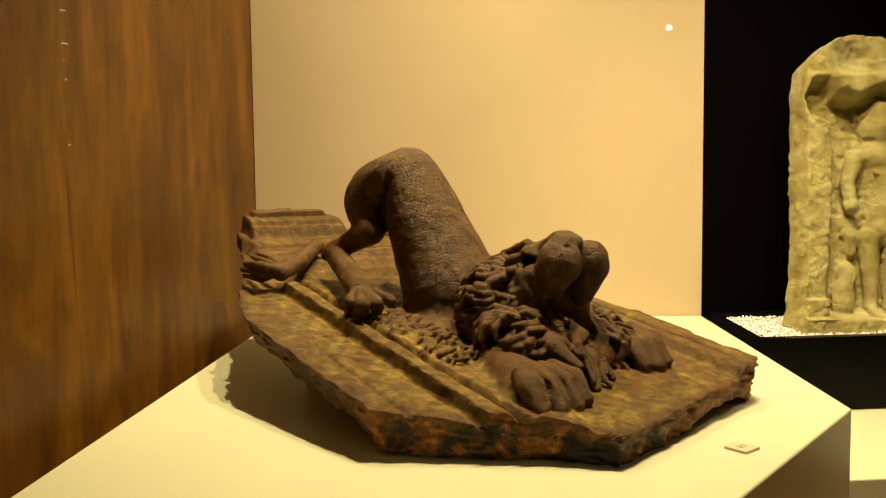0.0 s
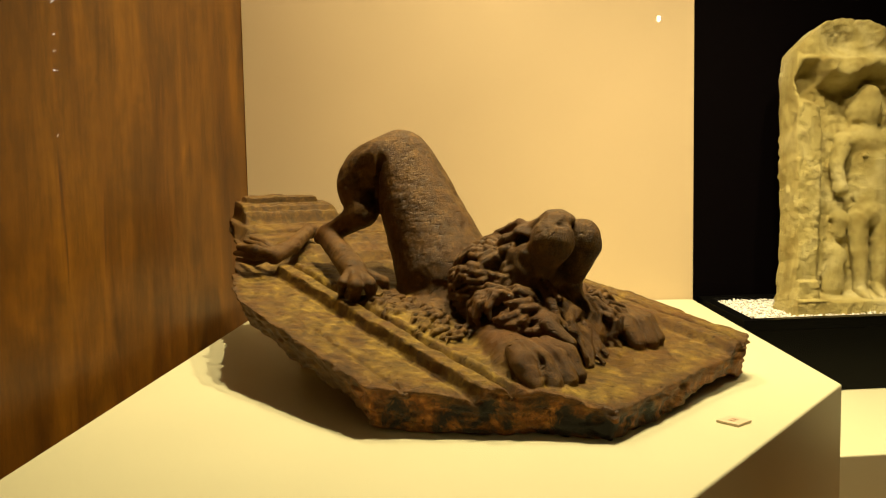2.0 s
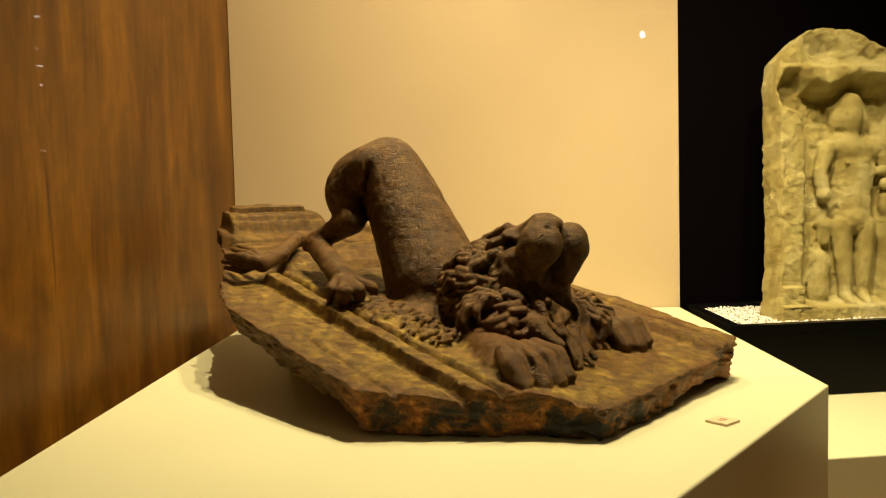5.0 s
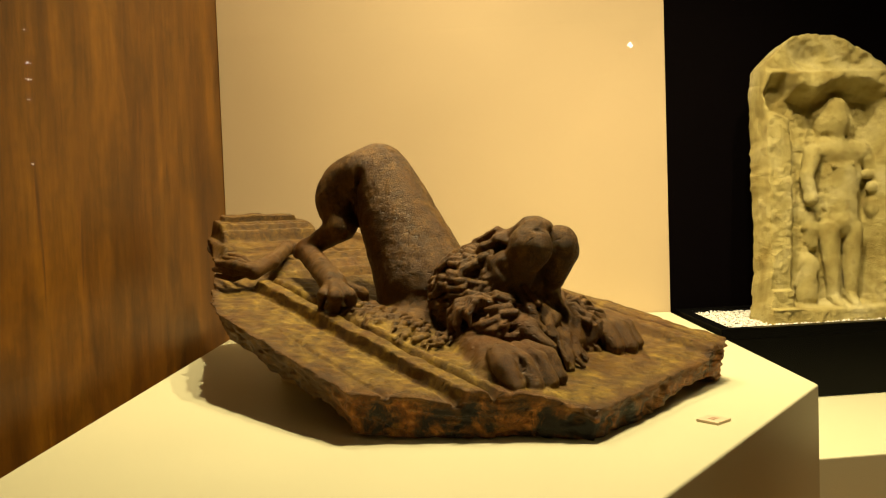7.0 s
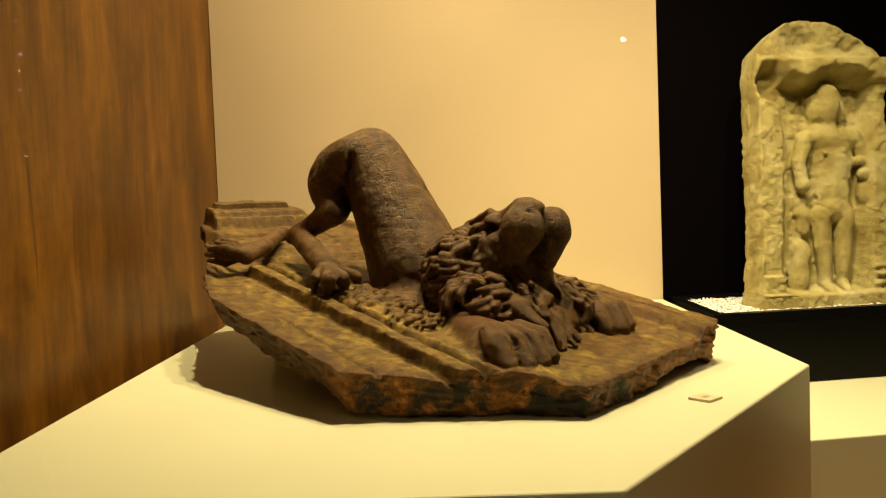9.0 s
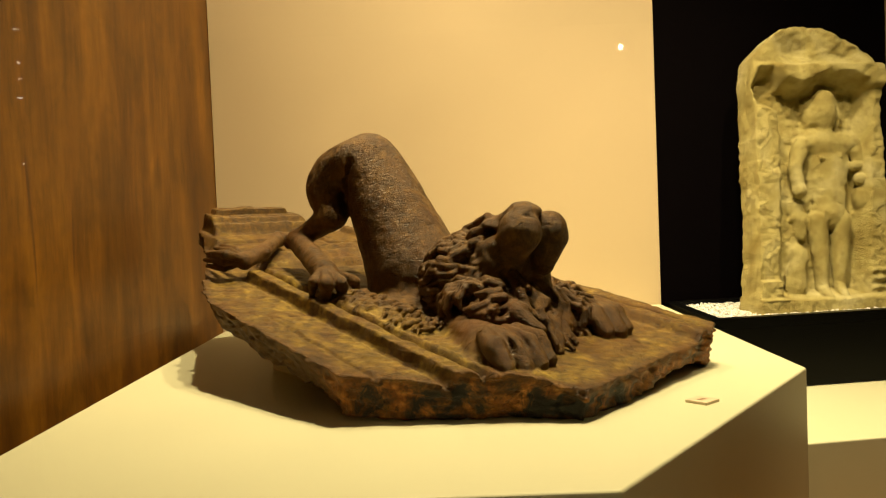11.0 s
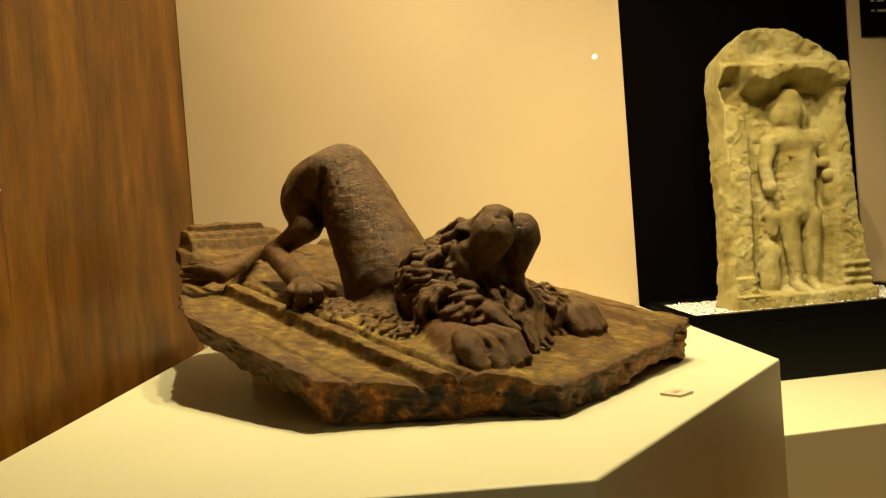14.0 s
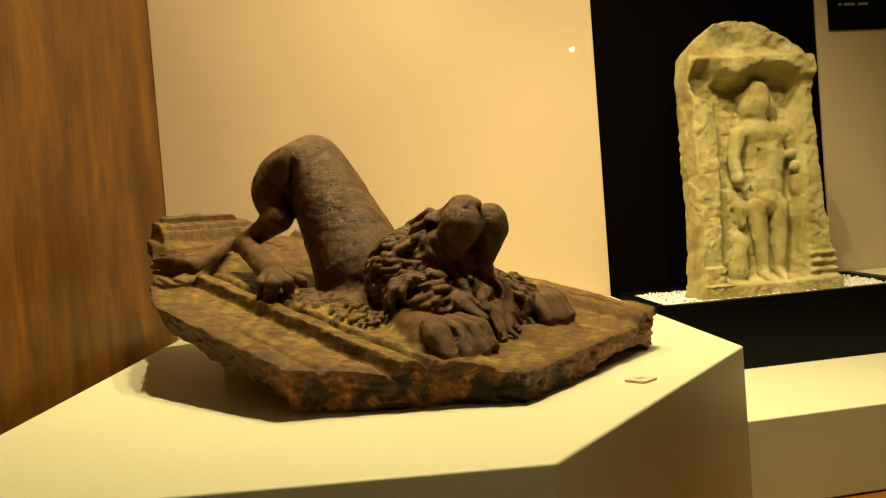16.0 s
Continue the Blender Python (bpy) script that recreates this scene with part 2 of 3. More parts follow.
for nm, bx in (("wall_south", (-3.5, 5.0, -9.5, -9.4)), ("wall_left", (-3.6, -3.5, -9.4, 3.5)), ("wall_right", (5.0, 5.1, -9.4, 3.5)),
               ("wall_rear", (-3.5, 5.0, 3.5, 3.6))):
    tagged(finish(nm, block(*bx, 0.0, 3.5), MAT_ROOM), "dark wall of the gallery", "wall", kind="structure")

# ---- plinths ----
plinth = finish("plinth", prism([(0.699, 1.997), (0.695, 1.152), (0.333, 0.661), (-0.291, 0.661), (-0.322, 1.997)], BASE, TOP, 0.003), MAT_PLINTH)
tagged(plinth, "tall cream painted angular plinth under the lion", "plinth")
low_plinth = finish("plinth", prism([bay(-0.095, 0.747), bay(1.75, 0.747), bay(1.75, 0.01), bay(0.02, 0.01)], BASE, LOW, 0.003), MAT_PLINTH)
tagged(low_plinth, "low cream painted plinth under the black tray", "plinth")
side_plinth = finish("plinth", prism([bay(0.655, 0.17), bay(1.70, 0.17), bay(1.70, 0.012), bay(0.690, 0.012)], LOW + 0.002, TOP, 0.003), MAT_PLINTH)
tagged(side_plinth, "cream painted plinth against the beige panel", "plinth")

# ---- carved stone: smooth unions of rounded forms, meshed on a grid ----


class Carving:
    """A solid on a grid of distances, meshed by surface nets."""

    def __init__(self, low, high, step):
        self.step = step
        self.low = np.array(low)
        self.axes = [np.arange(l, h + step, step, dtype=np.float32) for l, h in zip(low, high)]
        self.d = np.full([len(v) for v in self.axes], 1.0, np.float32)

    def window(self, low, high):
        cut = []
        for v, l, h in zip(self.axes, low, high):
            i, j = np.searchsorted(v, [l, h])
            cut.append(slice(max(0, i - 1), min(len(v), j + 1)))
        x, y, z = (v[c] for v, c in zip(self.axes, cut))
        return tuple(cut), x[:, None, None], y[None, :, None], z[None, None, :]

    def join(self, cut, e, k):
        d = self.d[cut]
        h = np.clip(0.5 + 0.5 * (d - e) / k, 0, 1)
        self.d[cut] = d + (e - d) * h - k * h * (1 - h)

    def limb(self, p, q, r1, r2, k=0.01):
        p, q = np.array(p, float), np.array(q, float)
        m = max(r1, r2) + k * 2 + self.step * 2
        cut, x, y, z = self.window(np.minimum(p, q) - m, np.maximum(p, q) + m)
        w = q - p
        h = np.clip(((x - p[0]) * w[0] + (y - p[1]) * w[1] + (z - p[2]) * w[2]) / max(w @ w, 1e-9), 0, 1)
        e = np.sqrt((x - p[0] - w[0] * h) ** 2 + (y - p[1] - w[1] * h) ** 2 + (z - p[2] - w[2] * h) ** 2) - (r1 + (r2 - r1) * h)
        self.join(cut, e, k)

    def lump(self, c, r, k=0.01, turn=0.0, carve=False):
        m = max(r) + k * 2 + self.step * 2
        c = np.array(c, float)
        cut, x, y, z = self.window(c - m, c + m)
        cs, sn = math.cos(turn), math.sin(turn)
        u = ((x - c[0]) * cs + (y - c[1]) * sn) / r[0]
        v = (-(x - c[0]) * sn + (y - c[1]) * cs) / r[1]
        e = (np.sqrt(u * u + v * v + ((z - c[2]) / r[2]) ** 2) - 1) * min(r)
        if carve:
            d = self.d[cut]
            h = np.clip(0.5 - 0.5 * (d + e) / k, 0, 1)
            self.d[cut] = d + (-e - d) * h + k * h * (1 - h)
        else:
            self.join(cut, e, k)

    def limb_cut(self, p, q, r, k):
        """Carves a groove along a line."""
        self.d *= -1
        self.limb(p, q, r, r, k)
        self.d *= -1

    def roughen(self, size, amount, seed):
        rs = np.random.RandomState(seed)
        n = [int(len(v) * self.step / size) + 3 for v in self.axes]
        f = rs.uniform(-1, 1, n).astype(np.float32)
        for ax, v in enumerate(self.axes):
            pos = np.arange(len(v)) * self.step / size
            i = pos.astype(int)
            w = (pos - i).astype(np.float32)
            w = w * w * (3 - 2 * w)
            w = w.reshape([-1 if q == ax else 1 for q in range(3)])
            f = np.take(f, i, ax) * (1 - w) + np.take(f, i + 1, ax) * w
        self.d += f * amount

    def mesh(self, name):
        d = self.d
        inside = d < 0
        cells = np.zeros([s - 1 for s in d.shape], np.int8)
        for i in (0, 1):
            for j in (0, 1):
                for l in (0, 1):
                    cells += inside[i:d.shape[0] - 1 + i, j:d.shape[1] - 1 + j, l:d.shape[2] - 1 + l]
        ci = np.argwhere((cells > 0) & (cells < 8))
        ids = np.full(cells.shape, -1, np.int32)
        ids[tuple(ci.T)] = np.arange(len(ci))
        total, count = np.zeros((len(ci), 3)), np.zeros(len(ci))
        corners = [(i, j, l) for i in (0, 1) for j in (0, 1) for l in (0, 1)]
        for c in corners:
            for ax in range(3):
                if c[ax] == 0:
                    e = list(c)
                    e[ax] = 1
                    v0 = d[tuple((ci + c).T)]
                    v1 = d[tuple((ci + e).T)]
                    on = (v0 < 0) != (v1 < 0)
                    f = np.where(on, v0 / np.where(on, v0 - v1, 1), 0)
                    p = np.repeat(np.array(c, float)[None], len(ci), 0)
                    p[:, ax] += f
                    total += p * on[:, None]
                    count += on
        verts = (ci + total / count[:, None]) * self.step + self.low
        quads = []
        for ax in range(3):
            u, v = (ax + 1) % 3, (ax + 2) % 3
            n = [slice(None)] * 3
            n[ax] = slice(0, -1)
            m = [slice(None)] * 3
            m[ax] = slice(1, None)
            p, q = inside[tuple(n)], inside[tuple(m)]
            for flip in (False, True):
                e = np.argwhere((p & ~q) if not flip else (~p & q))
                e = e[(e[:, u] > 0) & (e[:, v] > 0) & (e[:, u] < d.shape[u] - 1) & (e[:, v] < d.shape[v] - 1)]
                ring = []
                for du, dv in ((-1, -1), (0, -1), (0, 0), (-1, 0)):
                    c = e.copy()
                    c[:, u] += du
                    c[:, v] += dv
                    ring.append(ids[tuple(c.T)])
                quads.append(np.stack(ring if not flip else ring[::-1], 1))
        quads = np.concatenate(quads)
        me = bpy.data.meshes.new(name)
        me.vertices.add(len(verts))
        me.vertices.foreach_set("co", verts.astype(np.float32).ravel())
        me.loops.add(quads.size)
        me.loops.foreach_set("vertex_index", quads.astype(np.int32).ravel())
        me.polygons.add(len(quads))
        me.polygons.foreach_set("loop_start", np.arange(0, quads.size, 4, dtype=np.int32))
        me.polygons.foreach_set("use_smooth", np.ones(len(quads), bool))
        me.update(calc_edges=True)
        me.validate()
        return me, verts


def polygon_distance(x, y, pts):
    """Signed distance in the plane to a polygon, negative inside."""
    best, sign = None, None
    k = len(pts)
    for i in range(k):
        (ax, ay), (bx, by) = pts[i], pts[(i + 1) % k]
        ex, ey = bx - ax, by - ay
        wx, wy = x - ax, y - ay
        h = np.clip((wx * ex + wy * ey) / (ex * ex + ey * ey), 0, 1)
        dd = (wx - ex * h) ** 2 + (wy - ey * h) ** 2
        c1, c2, c3 = y >= ay, y < by, ex * wy > ey * wx
        flip = np.where((c1 & c2 & c3) | (~c1 & ~c2 & ~c3), -1.0, 1.0)
        best = dd if best is None else np.minimum(best, dd)
        sign = flip if sign is None else sign * flip
    return (np.sqrt(best) * sign).astype(np.float32)


def ease(x, lo, hi):
    w = np.clip((x - lo) / (hi - lo), 0, 1)
    return w * w * (3 - 2 * w)


def wobble(x, y, size, seed):
    """Soft random heights over a plane, about -1 to 1."""
    rs = np.random.RandomState(seed)
    f = rs.uniform(-1, 1, (64, 64)).astype(np.float32)
    px, py = (x / size + 20) % 60, (y / size + 20) % 60
    i, j = px.astype(int), py.astype(int)
    u, v = px - i, py - j
    u, v = u * u * (3 - 2 * u), v * v * (3 - 2 * v)
    return (f[i, j] * (1 - u) + f[i + 1, j] * u) * (1 - v) + (f[i, j + 1] * (1 - u) + f[i + 1, j + 1] * u) * v


# the slab's own axes: a down the lion's back to its head, b across, n out of the slab
LION_AT = Matrix(((0.6305, 0.7665, 0.1222, 0.1026), (-0.7552, 0.6422, -0.1315, 1.1602), (-0.1793, -0.0094, 0.9837, 1.102), (0, 0, 0, 1)))
FACE = 0.126
SLAB = [(-0.655, -0.006), (-0.50, -0.056), (-0.357, -0.124), (-0.26, -0.170), (-0.194, -0.190), (0.04, -0.195), (0.165, -0.192), (0.203, -0.145),
        (0.256, -0.098), (0.297, -0.044), (0.367, 0.012), (0.326, 0.201), (0.292, 0.37), (0.272, 0.400), (0.216, 0.418), (0.06, 0.432),
        (-0.052, 0.402), (-0.25, 0.41), (-0.655, 0.40)]


def slab_height(a, b):
    h = -0.013 + 0.0 * a
    across, b = b, np.where(b < 0.1, b + 0.03 * (a + 0.1), b)
    run = ease(a, -0.308, -0.298)
    h = h + run * (0.016 * ease(b, -0.083, -0.079) - 0.010 * np.exp(-((b + 0.053) / 0.0036) ** 2) + 0.003 * np.exp(-((b + 0.044) / 0.005) ** 2))
    h = h - 0.004 * run * np.exp(-((b + 0.087) / 0.004) ** 2)
    h = h - 0.004 * np.exp(-((b + 0.148) / 0.0035) ** 2) * ease(a, -0.15, 0.0)
    field = ease(b, -0.040, -0.032) * (1 - ease(b, 0.322, 0.331)) * run
    h = h - 0.004 * field + 0.006 * np.exp(-((b + 0.03) / 0.05) ** 2) * field
    right = ease(b, 0.322, 0.334)
    h = h + right * (0.012 - 0.013 * np.exp(-((b - 0.358) / 0.0045) ** 2) - 0.010 * ease(b, 0.388, 0.397))
    ledge = ease(a, -0.442, -0.432) * (1 - ease(a, -0.358, -0.338)) * ease(b, -0.035, -0.015)
    h = h + ledge * (0.019 + 0.006 * np.sin((a + 0.40) * 130))
    back = 1 - ease(a, -0.462, -0.452)
    end = 1 - ease(b, 0.200, 0.235)
    h = h + back * ease(b, -0.05, -0.03) * (0.007 + 0.006 * (1 - ease(a, -0.500, -0.492)) + 0.008 * (1 - ease(a, -0.540, -0.535)))
    h = h + end * ease(b, -0.020, -0.014) * (0.022 * (1 - ease(a, -0.600, -0.584)) + 0.010 * (1 - ease(a, -0.612, -0.604)) + 0.002 * (1 - ease(a, -0.622, -0.619)))
    h = h + (1 - ease(b, 0.172, 0.180)) * ease(b, -0.004, 0.001) * 0.012 * (1 - ease(a, -0.632, -0.630))
    h = h - (1 - end) * 0.012 * (1 - ease(a, -0.54, -0.50))
    b = across
    return h + 0.0014 * wobble(a, b, 0.03, 3) + 0.0009 * wobble(a, b, 0.009, 4)


def lion_relief():
    c = Carving((-0.68, -0.22, -0.085), (0.40, 0.46, 0.28), 0.0020)
    a, b, n = c.axes[0][:, None], c.axes[1][None, :], c.axes[2]
    aa, bb = np.broadcast_arrays(a, b)
    edge = polygon_distance(aa, bb, SLAB) + 0.0026 * wobble(aa, bb, 0.035, 7) + 0.0010 * wobble(aa, bb, 0.011, 8)
    top = slab_height(aa, bb)
    floor = -0.066 + 0.005 * wobble(aa, bb, 0.06, 9) + 0.003 * wobble(aa, bb, 0.018, 10)
    rest = -0.1027 + 0.182 * aa
    floor = np.maximum(floor, rest) + 0.016 * ease(bb, 0.10, 0.28) * ease(aa, 0.18, 0.30) * (1 - ease(bb, 0.34, 0.39))
    cut = ease(aa, 0.12, 0.2)
    for i, z in enumerate(n):
        ragged = 0.0042 * wobble(aa + z * 1.9, bb - z * 1.5, 0.032, 11) + 0.0030 * wobble(aa - z * 2.1, bb + z * 1.8, 0.012, 12)
        under = (0.62 - 0.50 * cut) * np.maximum(0.0, -0.012 - z)
        c.d[:, :, i] = np.maximum(np.maximum(edge + ragged * (z < top - 0.002) + under, (z - top) * 0.9), (floor - z) * 0.9)
    # trunk: rump high, chest on the slab
    spine = ((-0.203, 0.085, 0.203), (-0.182, 0.092, 0.167), (-0.155, 0.096, 0.130), (-0.123, 0.102, 0.086), (-0.091, 0.108, 0.045), (-0.064, 0.110, 0.013))
    girth = (0.042, 0.053, 0.060, 0.066, 0.073, 0.078)
    for i in range(5):
        for j in range(3):
            u = j / 3
            mid = [p * (1 - u) + q * u for p, q in zip(spine[i], spine[i + 1])]
            r = girth[i] * (1 - u) + girth[i + 1] * u
            c.lump(mid, (r * 1.0, r * 0.96, r * 0.96), 0.016)
    c.lump((-0.010, 0.100, -0.006), (0.088, 0.108, 0.026), 0.015)
    # thighs, shank and hind paw
    for s in (-1, 1):
        for (a0, b0, n0), r in (((-0.209, 0.052, 0.197), 0.028), ((-0.230, 0.046, 0.183), 0.031), ((-0.247, 0.043, 0.170), 0.0325), ((-0.257, 0.040, 0.154), 0.0325), ((-0.249, 0.036, 0.134), 0.0315), ((-0.230, 0.034, 0.114), 0.0265)):
            c.lump((a0, b0, n0) if s < 0 else (a0 - 0.015, b0 + 0.075, n0), (r * 1.06, r * 0.90, r * 1.08), 0.012)
    c.limb_cut((-0.184, 0.036, 0.197), (-0.194, 0.044, 0.161), 0.0055, 0.005)
    c.limb_cut((-0.194, 0.044, 0.161), (-0.191, 0.046, 0.104), 0.0100, 0.005)
    knee, hock, ankle = (-0.214, 0.030, 0.105), (-0.289, 0.010, 0.054), (-0.122, -0.036, 0.034)
    c.limb(knee, hock, 0.0230, 0.0150, 0.006)
    c.limb(hock, [h - 0.010 for h in hock], 0.012, 0.008, 0.006)
    c.limb(hock, ankle, 0.0165, 0.0205, 0.010)
    c.limb((-0.279, -0.004, 0.045), (-0.132, -0.046, 0.036), 0.007, 0.008, 0.003)
    for (toe, tip), r in zip((((-0.094, -0.071, 0.030), (-0.103, -0.067, 0.008)), ((-0.067, -0.067, 0.032), (-0.077, -0.059, 0.008)), ((-0.072, -0.039, 0.030), (-0.073, -0.034, 0.008)), ((-0.102, -0.002, 0.026), (-0.098, 0.010, 0.006))), (0.0080, 0.0100, 0.0100, 0.0085)):
        knuckle = tuple((p + q) / 2 + w for p, q, w in zip(toe, tip, (0.0, 0.0, 0.006)))
        c.limb(ankle, toe, 0.012, r, 0.004)
        c.limb(toe, knuckle, r, r * 1.05, 0.002)
        c.limb(knuckle, tip, r * 0.95, r * 0.62, 0.001)
    # fore paws
    for pa, pb, offs in ((0.232, 0.002, (-0.036, -0.012, 0.012, 0.034)), (0.172, 0.232, (-0.020, 0.002, 0.022))):
        near = len(offs) == 4
        c.limb((pa - 0.110, pb + (0.028 if near else -0.028), 0.000), (pa - 0.025, pb, 0.004), 0.028, 0.030, 0.012)
        c.lump((pa, pb, 0.004), (0.046, 0.044, 0.032) if near else (0.036, 0.030, 0.028), 0.008)
        for j, off in enumerate(offs):
            back = 0.007 * abs(j - len(offs) / 2 + 0.5)
            c.limb((pa + 0.000, pb + off * 0.75, 0.030), (pa + 0.036 - back, pb + off, 0.024), 0.0120, 0.0150, 0.003)
            c.limb((pa + 0.036 - back, pb + off, 0.024), (pa + 0.058 - back, pb + off, 0.006), 0.0150, 0.0120, 0.001)
            c.limb((pa + 0.062 - back, pb + off, 0.008), (pa + 0.070 - back, pb + off, -0.008), 0.0070, 0.004, 0.001)
        for j in range(len(offs) - 1 if near else 0):
            mid = (offs[j] + offs[j + 1]) / 2
            c.limb_cut((pa + 0.014, pb + mid * 0.85, 0.043), (pa + 0.066, pb + mid, 0.018), 0.0030, 0.005)
    # tail and its tuft
    c.limb((-0.403, 0.060, 0.030), (-0.421, 0.045, 0.030), 0.011, 0.0125, 0.004)
    c.limb((-0.421, 0.045, 0.030), (-0.329, -0.034, 0.026), 0.0125, 0.0130, 0.005)
    c.limb((-0.329, -0.034, 0.026), (-0.305, -0.079, 0.018), 0.0130, 0.0150, 0.005)
    root = (-0.304, -0.076, 0.020)
    for end, bend, r in (((-0.347, -0.125, 0.004), (-0.319, -0.107, 0.006), 0.0075), ((-0.359, -0.122, 0.012), (-0.304, -0.114, 0.020), 0.0080), ((-0.361, -0.117, 0.022), (-0.290, -0.118, 0.034), 0.0080),
                         ((-0.385, -0.095, 0.026), (-0.310, -0.102, 0.034), 0.0065), ((-0.406, -0.075, 0.026), (-0.345, -0.077, 0.030), 0.0055)):
        c.limb(root, bend, r * 0.9, r, 0.0015)
        c.limb(bend, end, r, r * 0.55, 0.0015)
    # mane: masses, then pairs of strands that sweep back from the face
    masses = (((0.056, FACE - 0.006, 0.048), (0.066, 0.073, 0.058)), ((0.132, FACE - 0.066, 0.034), (0.048, 0.036, 0.024)),
              ((0.136, FACE + 0.060, 0.022), (0.054, 0.042, 0.024)))
    for at, r in masses:
        c.lump(at, r, 0.006)
    rs = random.Random(11)
    face = Vector((0.165, FACE, 0.120))
    for (at, rad), count in zip(masses, (84, 30, 30)):
        for i in range(count):
            ph = math.asin(-0.35 + 1.33 * (i + 0.5) / count)
            th = i * 2.39996 + rs.uniform(-0.12, 0.12)
            v = Vector((math.cos(ph) * math.cos(th), math.cos(ph) * math.sin(th), math.sin(ph)))
            p = Vector((at[0] + rad[0] * v.x, at[1] + rad[1] * v.y, at[2] + rad[2] * v.z))
            if (p - face).length < 0.074 or p.z < 0.0:
                continue
            out = (p - face).normalized() + Vector((-0.25, 0, -0.30))
            out = (out - v * out.dot(v)).normalized()
            side = v.cross(out) * rs.choice((-1, 1, 1))
            size = rs.uniform(0.034, 0.046)
            r = rs.uniform(0.0046, 0.0058)
            for w, k in ((0.0, 1.0), (0.0105, 0.85)):
                o = p + side * w
                q0 = o - out * size * 0.45
                q1 = o + v * 0.016 + side * 0.005
                q2 = o + out * size * 0.42 + v * 0.015 - side * 0.003
                q3 = o + out * size * 0.60 + v * 0.007 - side * 0.013
                c.limb(q0, q1, r * k, r * k, 0.001)
                c.limb(q1, q2, r * k, r * k, 0.001)
                c.limb(q2, q3, r * k, r * k * 0.55, 0.001)
    # beard: heavy locks under the jaw and fine ones that spread over the slab
    for (p, q, e), r in ((((0.102, 0.060, 0.060), (0.152, 0.050, 0.044), (0.181, 0.055, 0.035)), 0.012), (((0.147, 0.055, 0.041), (0.197, 0.060, 0.041), (0.238, 0.065, 0.029)), 0.0125),
                         (((0.152, 0.070, 0.054), (0.185, 0.075, 0.049), (0.208, 0.080, 0.039)), 0.009), (((0.068, 0.050, 0.054), (0.106, 0.040, 0.031), (0.143, 0.040, 0.020)), 0.0115),
                         (((0.050, 0.050, 0.038), (0.080, 0.040, 0.021), (0.109, 0.040, 0.008)), 0.010), (((0.153, 0.085, 0.078), (0.185, 0.075, 0.065), (0.204, 0.075, 0.045)), 0.0065)):
        c.limb(p, q, r * 0.8, r, 0.002)
        c.limb(q, e, r, r * 0.6, 0.002)
        c.limb([w + 0.006 for w in p], [w + 0.007 for w in q], r * 0.5, r * 0.55, 0.001)
    c.lump((0.160, FACE, 0.014), (0.060, 0.060, 0.030), 0.010)
    for k in range(54):
        u = (k % 18) / 17
        tier = k // 18
        lift = 0.009 * tier
        st = Vector((0.185 - 0.075 * u - lift + rs.uniform(-0.006, 0.006), FACE - 0.026 + 0.094 * u, 0.046 - 0.006 * u + lift))
        en = Vector((0.268 - 0.095 * u + rs.uniform(-0.014, 0.010) - 2.2 * lift, FACE - 0.042 + 0.178 * u + rs.uniform(-0.008, 0.008), 0.002 + lift))
        sway = Vector((rs.uniform(-0.006, 0.010), rs.uniform(-0.009, 0.009), 0.0))
        p1 = st.lerp(en, 0.4) + sway + Vector((0, 0, 0.007))
        p2 = st.lerp(en, 0.75) - sway + Vector((0, 0, 0.004))
        r = rs.uniform(0.0046, 0.0068)
        c.limb(st, p1, r, r, 0.001)
        c.limb(p1, p2, r, r * 0.9, 0.001)
        c.limb(p2, en, r * 0.9, r * 0.5, 0.001)
    # head, lifted: skull, cheeks, brows, eye sockets, muzzle pads, nose, open jaw
    c.lump((0.092, FACE, 0.084), (0.058, 0.054, 0.048), 0.005)
    c.limb((0.062, 0.116, 0.115), (0.132, 0.116, 0.156), 0.021, 0.019, 0.006)
    for s in (-1, 1):
        def flank(p):
            return p if s < 0 else (p[0] - 0.006, 2 * FACE - p[1], p[2])
        c.lump(flank((0.094, 0.098, 0.138)), (0.016, 0.014, 0.010), 0.008)
        c.lump(flank((0.072, 0.098, 0.113)), (0.014, 0.018, 0.018), 0.008)
        c.limb(flank((0.104, 0.090, 0.105)), flank((0.135, 0.086, 0.071)), 0.021, 0.016, 0.006)
        c.limb(flank((0.079, 0.090, 0.109)), flank((0.125, 0.084, 0.117)), 0.012, 0.011, 0.005)
        c.limb(flank((0.148, 0.102, 0.137)), flank((0.138, 0.094, 0.090)), 0.024, 0.017, 0.006)
    c.lump((0.117, 0.090, 0.087), (0.026, 0.022, 0.034), 0.010)
    c.lump((0.151, 0.098, 0.139), (0.031, 0.028, 0.031), 0.009)
    c.lump((0.153, 0.150, 0.137), (0.028, 0.024, 0.031), 0.003)
    c.limb((0.156, 0.150, 0.128), (0.153, 0.145, 0.094), 0.025, 0.017, 0.005)
    c.limb((0.101, 0.165, 0.087), (0.131, 0.150, 0.050), 0.030, 0.030, 0.008)
    c.lump((0.142, 0.112, 0.167), (0.023, 0.022, 0.0115), 0.004)
    c.lump((0.128, 0.108, 0.161), (0.016, 0.014, 0.009), 0.003)
    c.limb_cut((0.195, 0.090, 0.171), (0.209, 0.080, 0.126), 0.0080, 0.006)
    c.lump((0.205, 0.070, 0.105), (0.030, 0.022, 0.013), 0.005, carve=True)
    c.lump((0.099, 0.088, 0.127), (0.012, 0.020, 0.0105), 0.003, carve=True)
